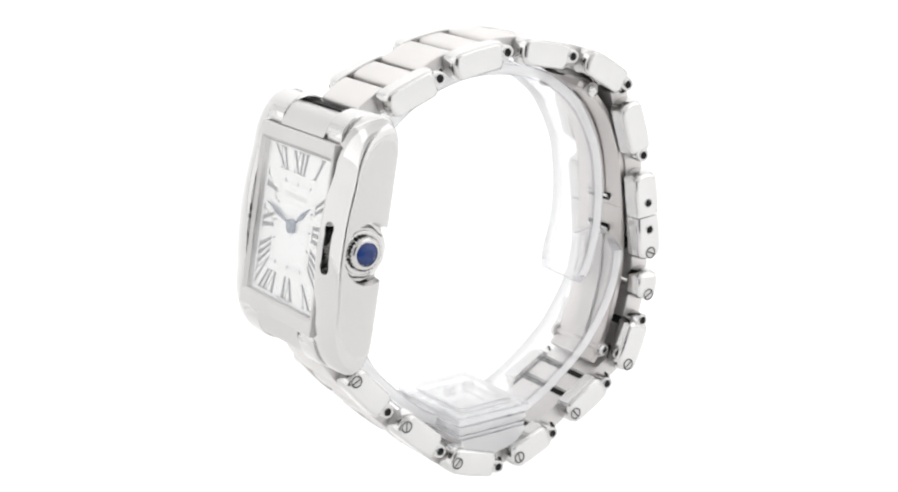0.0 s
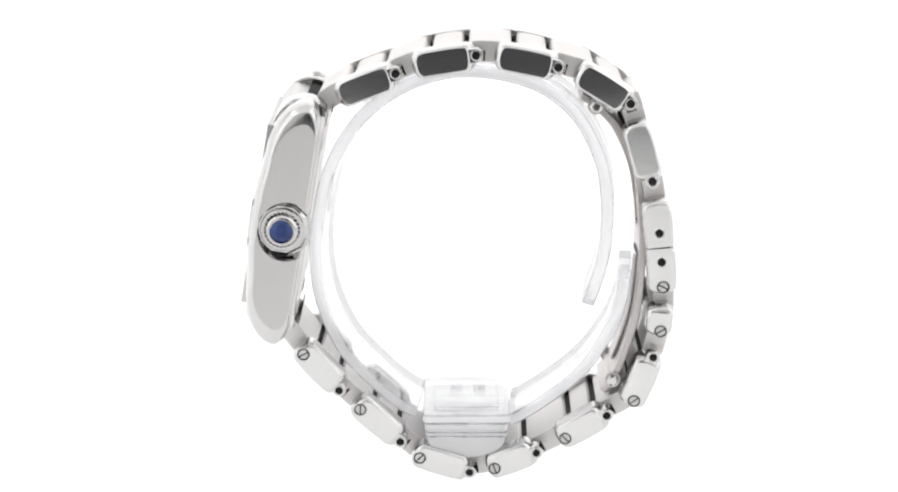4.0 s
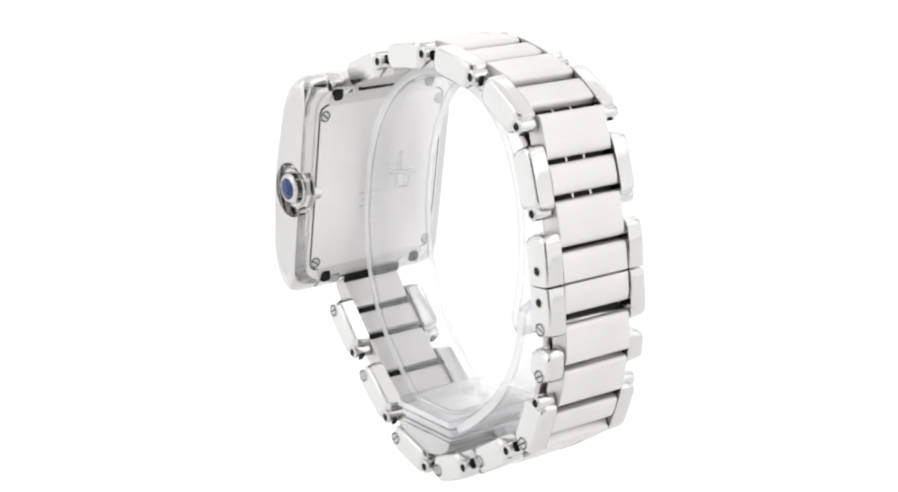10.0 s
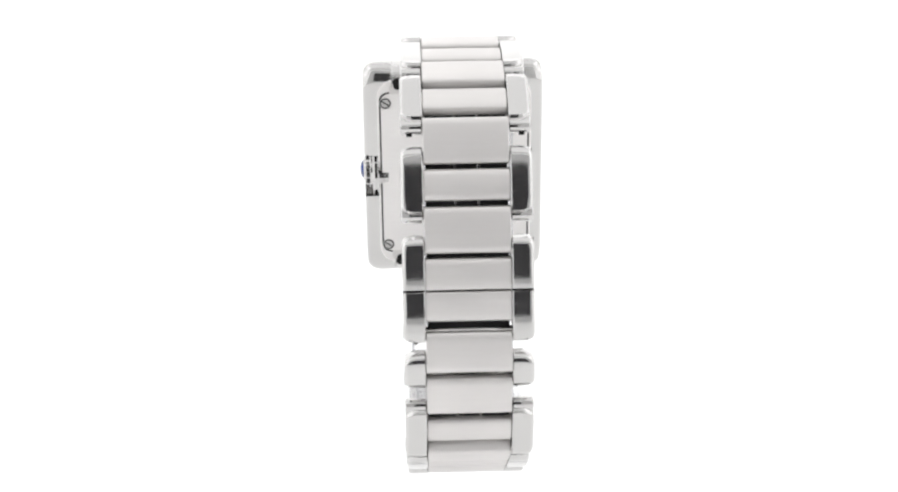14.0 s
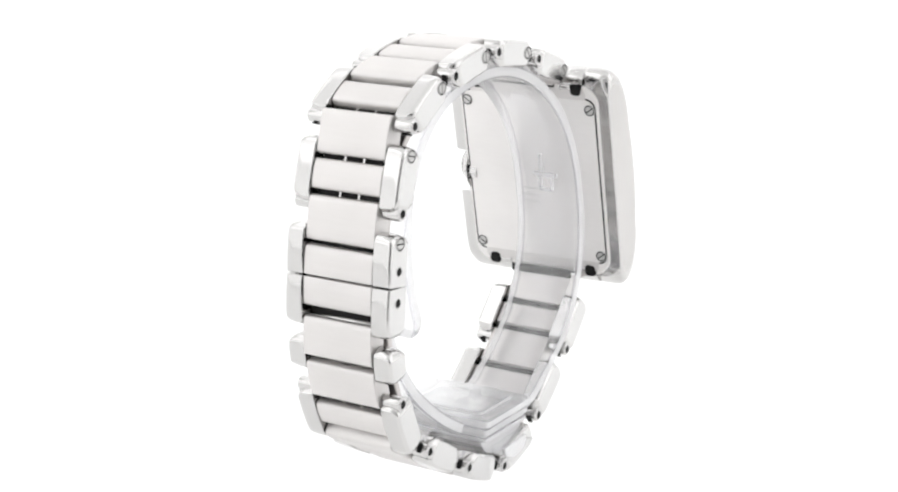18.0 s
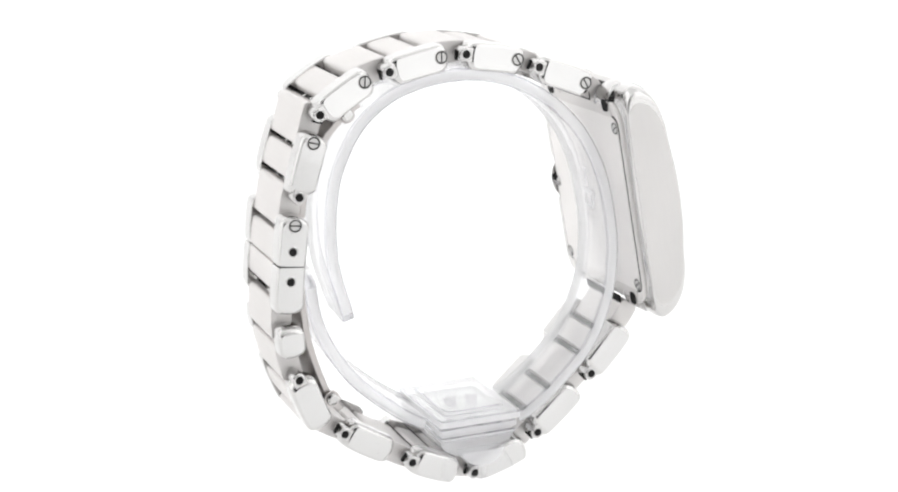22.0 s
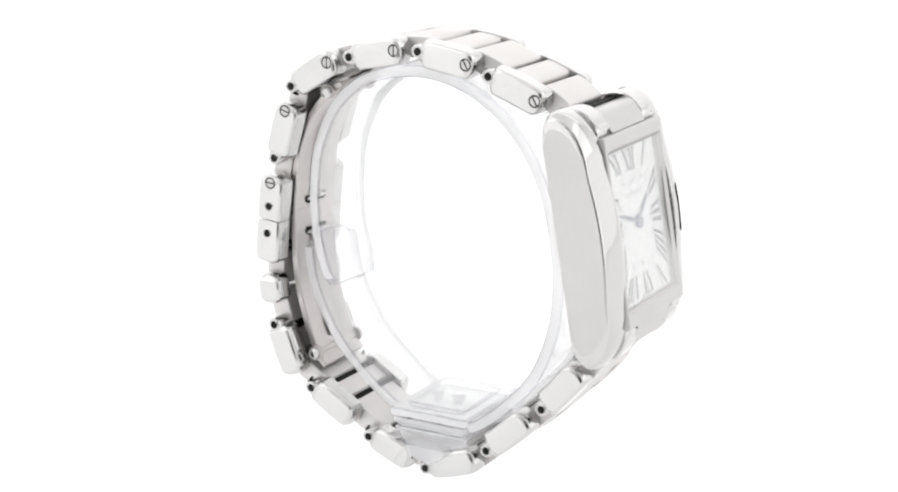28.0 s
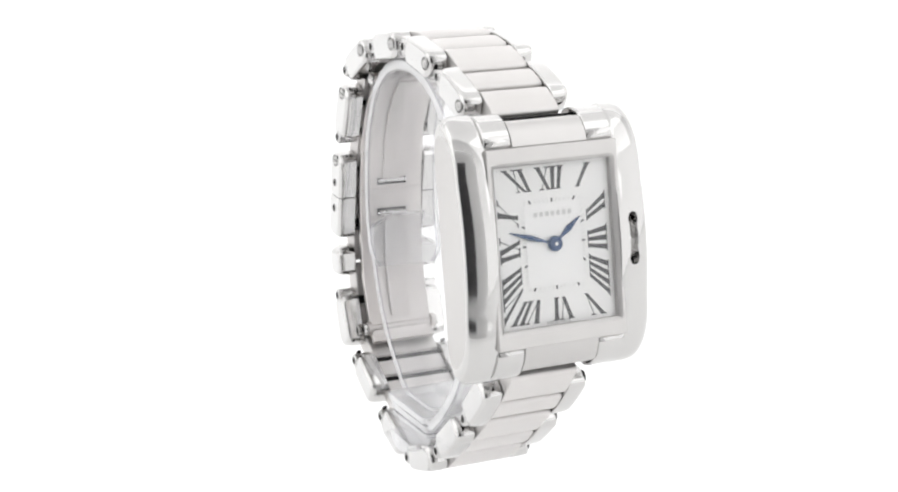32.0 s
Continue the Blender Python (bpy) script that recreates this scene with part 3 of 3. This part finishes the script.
def outer_link(m, length, side, screw, hole, **shape):
    """One polished side block; side -1 is the crown's side."""
    k = (round(length, 2), side, tuple(shape.items()))
    if k not in LINKS:
        LINKS[k] = block_mesh(link_outline(length, **shape), side, 0.0, 0.36, shape.get("cut") == 0.0)
    ob = part("outer_link", LINKS[k], polished, watch, "polished steel outer link", m @ mm(0, side * half_width(m.translation.x / MM), 0))
    face = pose(0, 0, 0, 90 if side < 0 else -90)
    if screw is not None:
        part("screw", SCREW, polished, ob, "slotted screw head", mm(screw, 0, 0) @ face @ pose(0, 0, 0, 0, 0, random.uniform(20, 160)))
    for x in hole:
        if shape.get("cut") != 0.0:
            part("knuckle", KNUCKLE, polished, ob, "polished round ear that holds the pin", mm(x, 0, 0) @ face)
        part("pin_hole", HOLE, dark, ob, "dark pin hole", mm(x, 0 if shape.get("cut") == 0.0 else -side * 0.04, 0) @ face)
    return ob


BARS = {}


def centre_link(m, length, high=1.38, low=-1.1, square=False):
    wide = half_width(m.translation.x / MM) - BAND - 0.08
    k = (round(length, 2), round(wide, 2), square)
    if k not in BARS:
        h = length / 2
        loop = [(-h + 0.3, low), (h - 0.3, low), (h, low + 0.4), (h, high - 0.5), (h - 0.07, high - 0.28), (h - 0.28, high - 0.12), (h - 0.75, high - 0.04), (h * 0.35, high), (-h * 0.35, high),
                (-h + 0.75, high - 0.04), (-h + 0.28, high - 0.12), (-h + 0.07, high - 0.28), (-h, high - 0.5), (-h, low + 0.4)]
        if square:
            loop[3:7] = [(h, high - 0.08), (h - 0.03, high - 0.03), (h - 0.1, high)]
        rings = [[(x, y, z) for x, z in inset(loop, d)] for y, d in ((-wide, 0.08), (-wide + 0.08, 0), (wide - 0.08, 0), (wide, 0.08))]
        bm = bmesh.new()
        loft(bm, rings)
        BARS[k] = mesh_of(bm, [brushed], 40)
    return part("centre_link", BARS[k], brushed, watch, "brushed steel centre link", m)


def tube(bm, p, q, r, n=10):
    """A short round pin across the bracelet from p to q."""
    p, q = Vector(p), Vector(q)
    rings = [[(p.x + r * math.cos(2 * math.pi * k / n), y, p.z + r * math.sin(2 * math.pi * k / n)) for k in range(n)] for y in (p.y, q.y)]
    loft(bm, rings)


def tongue(m):
    """A near-black slab added at the bottom of the gap between two centre links, in place of its shade."""
    wide = half_width(m.translation.x / MM) - BAND - 0.3
    k = ("tongue", round(wide, 2))
    if k not in BARS:
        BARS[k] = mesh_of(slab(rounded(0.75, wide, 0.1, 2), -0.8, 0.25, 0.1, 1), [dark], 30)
    part("gap_shade_slab", BARS[k], dark, watch, "near-black slab standing in for the shade in the gap", m)


def tabs(m):
    """Two small bright tongues in the gap between centre links."""
    for y in (-1.25, 1.25):
        if "tab" not in BARS:
            BARS["tab"] = mesh_of(slab(rounded(0.5, 0.16, 0.05, 2), -0.35, 0.35, 0.05, 1), [polished], 30)
        part("link_tab", BARS["tab"], polished, watch, "", m @ mm(0, y, 0))


def pin(x, z, r=0.55):
    bm = bmesh.new()
    w = half_width(x) - 0.5
    tube(bm, (x, -w, z), (x, w, z), r)
    part("link_pin", bm, polished, watch, "steel pin between the links")


def bracelet():
    def run(rows, start):
        last = start
        for (s, h) in rows:
            # the connector from the link before
            m, l = along(last, s)
            if last is start:
                centre_link(m @ mm(0.45, 0, 0), l + 0.85)
            else:
                centre_link(m, l + 1.75)
                for side in (-1, 1):
                    # a black chip paints the shade of the slit at each joint
                    if "recess" not in BARS:
                        BARS["recess"] = mesh_of(slab(rounded(0.1, 0.3, 0.05, 2), -0.65, 0.5, 0.05, 1), [dark], 30)
                    part("joint_shade_chip", BARS["recess"], dark, watch, "black chip standing in for the shaded slit between links", m @ mm(-l / 2 + 0.92, side * (half_width(s[0]) - 1.0), 0))
            m, l = along(s, h)
            bar = centre_link(m, max(l - 2.85, 2.1))
            if rows is LOWER and s == LOWER[0][0]:
                # small stamped lines on the inner side
                for x, w in ((-0.55, 1.1), (0.15, 0.7)):
                    part("stamped_line", slab(rounded(0.14, w, 0.05, 2), 0, 0.02, 0.004, 1), etched, bar, "", mm(x, 0.4, -1.105) @ pose(0, 0, 0, 180))
            for side in (-1, 1):
                sc = -l / 2 if side > 0 else None
                outer_link(m, l, side, sc, (l / 2,))
            for x in (-l / 2 + 1.05, l / 2 - 1.05):
                tabs(m @ mm(x, 0, 0))
                # black slab that paints the shade inside this gap
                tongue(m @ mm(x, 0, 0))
            pin(*s)
            pin(*h)
            last = h
        return last
    top = (-17.4 + 13.5 * 0.186 - 0.9 * 0.983, 3.5 + 13.5 * 0.983 + 0.9 * 0.186)
    foot = (-17.4 - 13.5 * 0.186 - 0.9 * 0.983, 3.5 - 13.5 * 0.983 + 0.9 * 0.186)
    end_up = run(UPPER, top)
    end_low = run(LOWER, foot)
    # the two halves of the clasp that meet in the middle of the back
    seam = (23.2, 0.68)
    s6, s7 = (22.65, 5.3), (23.6, -4.1)
    m, l = along(end_up, s6)
    centre_link(m, l + 1.75)
    m, l = along(s6, seam)
    for side in (-1, 1):
        outer_link(m, l, side, -l / 2 if side > 0 else None, (l / 2 - 1.65,), cut=0.0, high=1.7)
    centre_link(m @ mm(0.66, 0, 0.12), l - 1.36, square=True)
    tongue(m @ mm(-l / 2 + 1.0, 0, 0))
    m, l = along(s7, (23.22, 0.52))
    for side in (-1, 1):
        outer_link(m, l, side, -l / 2 if side > 0 else None, (l / 2 - 1.65,), cut=0.0, high=1.7)
    centre_link(m @ mm(0.66, 0, 0.12), l - 1.36, square=True)
    tongue(m @ mm(-l / 2 + 1.0, 0, 0))
    pin(*s6)
    pin(*s7)
    s8 = (23.5, -9.4)
    m, l = along(s7, (23.75, -8.0))
    centre_link(m @ mm(0.1, 0, 0.1), 4.55)
    m, l = along((23.45, -9.5), (23.65, -7.05))
    for side in (-1, 1):
        outer_link(m, l, side, -l / 2 if side > 0 else None, (), e0=0.85, cut=-0.75, high=1.35)
    m, l = along(s8, end_low)
    centre_link(m, l + 1.0)
    pin(*s8)


def ribbon(path, wide, thick, bm=None, round_end=0.0, steps=3, soft=0.12):
    """A bent strip of even thickness along (x, z) points."""
    bm = bm or bmesh.new()
    rings = []
    n = len(path)
    for k, (x, z) in enumerate(path):
        (x0, z0), (x1, z1) = path[max(0, k - 1)], path[min(n - 1, k + 1)]
        t = Vector((x1 - x0, z1 - z0)).normalized()
        nx, nz = -t.y, t.x
        w = wide
        if round_end:
            d = n - 1 - k
            if d < steps:
                w = wide - round_end * (1 - math.sin(math.pi / 2 * (d + 0.3) / steps))
        h = thick / 2
        b = min(soft, h * 0.5)
        sect = [(-w, -h + b), (-w + b, -h), (w - b, -h), (w, -h + b), (w, h - b), (w - b, h), (-w + b, h), (-w, h - b)]
        rings.append([(x + nx * v, u, z + nz * v) for u, v in sect])
    loft(bm, rings)
    return bm


def spline(pts, n):
    """Even points on a smooth curve through pts."""
    out = []
    p = [Vector(q) for q in pts]
    p = [2 * p[0] - p[1]] + p + [2 * p[-1] - p[-2]]
    for k in range(1, len(p) - 2):
        for j in range(n):
            t = j / n
            a, b, c, d = p[k - 1:k + 3]
            q = 0.5 * (2 * b + (c - a) * t + (2 * a - 5 * b + 4 * c - d) * t * t + (3 * b - a - 3 * c + d) * t ** 3)
            out.append((q.x, q.y))
    out.append((p[-2].x, p[-2].y))
    return out


def clasp():
    upper = spline([(13.9, 17.8), (15.6, 16.8), (18.6, 13.3), (20.5, 8.6), (21.2, 3.5), (21.35, 1.45)], 5)
    lower = spline([(21.35, 1.38), (21.3, -3), (20.9, -8.0), (19.7, -12.7), (18.2, -16.5), (17.0, -18.0)], 5)
    for path, (px, pz) in ((upper, (15.6, 16.75)), (lower, (18.15, -16.4))):
        ob = part("clasp_blade", ribbon(path, 4.3, 0.8), blade_steel, watch, "curved inner steel blade of the folding clasp", smooth=40)
        for s in (-1, 1):
            part("hinge_pin", PINHEAD, polished, ob, "round domed hinge pin", mm(px, s * 4.75, pz) @ pose(0, 0, 0, 90 if s < 0 else -90))
        bm = bmesh.new()
        tube(bm, (px, -4.7, pz), (px, 4.7, pz), 0.5, 14)
        for s in (-1, 1):
            tube(bm, (px, s * 4.2, pz), (px, s * 4.74, pz), 0.95, 18)
        part("hinge_barrel", bm, blade_steel, ob)
    # bracket-shaped slots that face each other
    for z, x, s in ((2.1, 20.78, 1), (-1.35, 20.85, -1)):
        bm = bmesh.new()
        for loop in ([(-2.0, -0.16), (2.0, -0.16), (2.0, 0.16), (-2.0, 0.16)], [(-2.0, 0.16), (-1.65, 0.16), (-1.65, 0.75), (-2.0, 0.75)], [(1.65, 0.16), (2.0, 0.16), (2.0, 0.75), (1.65, 0.75)]):
            flat(bm, [(a, b * s) for a, b in loop] if s > 0 else [(a, b * s) for a, b in loop][::-1], 0, 0.05)
        part("blade_slot", bm, dark, watch, "dark bracket slot in the clasp blade", mm(x, 0, z) @ Matrix(((0, 0, -1, 0), (-1, 0, 0, 0), (0, 1, 0, 0), (0, 0, 0, 1))), 0)
    # a raised strip along each blade that widens into a lip at the slot
    for pts, wide in (([(15.2, 16.3), (17.75, 13.6), (19.75, 9.2), (20.55, 5.0), (20.75, 2.75)], 1.25), ([(20.82, -2.0), (20.6, -5.2), (20.2, -8.6), (19.2, -12.2), (18.2, -15.0)], 1.15)):
        part("blade_strip", ribbon(spline(pts, 5), wide, 0.26, soft=0.12), blade_steel, watch, "raised strip along the clasp blade", smooth=40)
    for z, x in ((2.52, 20.74), (-1.78, 20.82)):
        bm = slab(rounded(2.0, 0.2, 0.15), 0, 0.22, 0.08, 2)
        part("slot_lip", bm, polished, watch, "bright rounded lip of the slot", mm(x, 0, z) @ Matrix(((0, 0, -1, 0), (-1, 0, 0, 0), (0, 1, 0, 0), (0, 0, 0, 1))))


rail(1, True, 11.5)
rail(-1, False, 11.2)
case()
crown()
dial()
bracelet()
clasp()

# ---- the clear stand ----
ring = new("display_ring")
tagged(ring, "clear acrylic watch stand with hoops and a bent arm", "watch stand")


def hoop(name, pts, label, end, steps, shift):
    bm = ribbon(spline(pts, 6), 4.7, 1.5, round_end=end, steps=steps, soft=0.22)
    bm.normal_update()
    for f in bm.faces:
        f.material_index = 2 if 0.4 < abs(f.normal.y) < 0.9 else 1 if abs(f.normal.y) > 0.5 or len(f.verts) > 4 else 0
    return part(name, bm, [acrylic, hoop_edge, acrylic_line], ring, label, pose(0, shift, 0, 0, 0, -4.2), smooth=50)


def stand():
    # from the foot up behind the case, over the top, and down inside its own other end
    hoop("strap_hoop", [(-5.1, -21.4), (-6.6, -20.7), (-9.9, -18.0), (-14.0, -13.4), (-16.4, -7.5), (-17.0, -1.8), (-16.5, 3.0), (-15.3, 8.0), (-13.0, 12.6), (-9.9, 16.1), (-6.4, 18.5),
                        (-2.9, 19.9), (0.5, 20.5), (3.9, 20.4), (7.4, 19.7), (10.8, 18.2), (14.2, 15.1), (16.6, 10.3), (17.4, 6.0), (17.5, 2.0), (17.0, -2.0), (15.4, -7.4)], "clear bent acrylic hoop", 1.2, 3, 0.0014)
    hoop("short_tongue", [(6.2, -21.5), (7.2, -21.0), (10.2, -19.0), (14.5, -15.2), (17.4, -11.0), (18.9, -7.5), (19.5, -4.2), (19.6, -1.8)], "clear short acrylic tongue with a rounded end", 3.2, 5, 0.0)
    # a raised mark on the hoop behind the case
    face = pose(0, 0.0014, 0, 0, 0, -4.2) @ mm(-15.85, 0.05, 4.3) @ pose(0, 0, 0, 0, 8.5, 0) @ Matrix(((0, 0, 1, 0), (1, 0, 0, 0), (0, 1, 0, 0), (0, 0, 0, 1)))
    for x, y, w, h in ((-0.55, 2.0, 0.28, 1.2), (0.0, 0.45, 1.7, 0.32), (0.0, -1.5, 0.95, 0.25), (-0.85, -0.6, 0.22, 0.7), (0.85, -0.6, 0.22, 0.7)):
        part("raised_mark", slab(rounded(w, h, 0.1, 2), 0.02, 0.32, 0.12, 2), acrylic_edge, ring, "", face @ mm(x, y, 0))
    # the stepped foot: plate, ribbed body and rounded keel
    def level(half, deep, z, r=0.4):
        return [(x, y, z) for x, y in rounded(half, deep, r)]
    foot = mm(0.6, 0.3, 0) @ pose(0, 0, 0, 0, 0, 1.0)

    def foot_part(name, bm, label):
        bm.normal_update()
        for f in bm.faces:
            f.material_index = 0 if abs(f.normal.z) > 0.9 else 1 if abs(f.normal.z) < 0.3 else 2
        return part(name, bm, [foot_acrylic, foot_edge, foot_line], ring, label, foot, smooth=30)
    bm = bmesh.new()
    loft(bm, [level(5.05, 6.7, -21.28), level(5.2, 6.85, -21.2), level(5.2, 6.85, -20.5), level(5.0, 6.65, -20.3),
              level(3.95, 5.15, -20.28, 0.9), level(3.9, 5.1, -20.02, 0.9), level(3.7, 4.9, -19.9, 0.9)])
    foot_part("floor_plate", bm, "clear top plate of the foot with a raised pad")
    bm = bmesh.new()
    loft(bm, [level(4.75, 6.2, -23.3), level(4.9, 6.35, -23.1), level(4.9, 6.35, -22.85), level(4.65, 6.1, -22.7), level(4.65, 6.1, -22.5), level(4.9, 6.35, -22.4),
              level(5.0, 6.45, -22.3), level(5.0, 6.45, -21.7), level(4.75, 6.2, -21.5), level(4.75, 6.2, -21.32)])
    foot_part("foot_block", bm, "clear ribbed foot block")
    # two studs in the upper face
    for x in (-1.2, 1.6):
        part("foot_pin", disc(0.7, 0.6, 24, 0.15, -19.88), foot_acrylic, ring, "small clear round stud", foot @ mm(x, 1.2, 0))

    def segment(name, wide, deep, top, y0, y1, label):
        """A bar with a flat top and a round belly that runs across the bracelet."""
        bm = bmesh.new()
        rings = []
        for y, f in ((y0, 0.95), (y0 + 0.2, 1.0), (y1 - 0.2, 1.0), (y1, 0.95)):
            arc = [(wide * f * math.cos(a), y, top - 0.15 + deep * f * math.sin(a)) for a in (math.pi + math.pi * k / 18 for k in range(19))]
            rings.append([(wide * f, y, top - 0.02), (-wide * f, y, top - 0.02)] + arc)
        loft(bm, rings)
        bm.normal_update()
        for f in bm.faces:
            f.material_index = 1 if abs(f.normal.y) > 0.9 else 0
        return part(name, bm, [foot_acrylic, foot_edge], ring, label, foot, smooth=30)
    segment("foot_keel", 4.85, 2.5, -23.32, -6.4, 5.6, "clear rounded keel lying in the bracelet")
    segment("arm_root", 2.7, 1.75, -24.42, 5.7, 7.6, "rounded root of the clear arm")
    # the arm that carries it all: out past the side of the bracelet and down to the table
    path = spline([(7.62, -25.2), (8.9, -25.5), (10.3, -26.6), (11.3, -28.6), (11.7, -31.5), (11.8, -35.0), (11.7, -38.5), (10.8, -40.6), (8.8, -41.2), (4.0, -41.2), (-4.0, -41.2), (-11.0, -41.2)], 5)
    part("arm", ribbon(path, 2.7, 1.5, soft=0.3), arm_acrylic, ring, "clear bent acrylic arm standing on the table", foot @ pose(0, 0, 0, 0, 0, 90), smooth=50)


stand()


# ---- movement: all of it stands on the turntable ----
def turn(t):
    return pose(0, 0, SPIN_HEIGHT, 0, 0, START + RATE * t) @ pose(0, 0, 0, LEAN, 0, 0)


def motions():
    for thing in (watch, ring):
        walk(thing, [(float(t), turn(t)) for t in range(0, 33)])


motions()
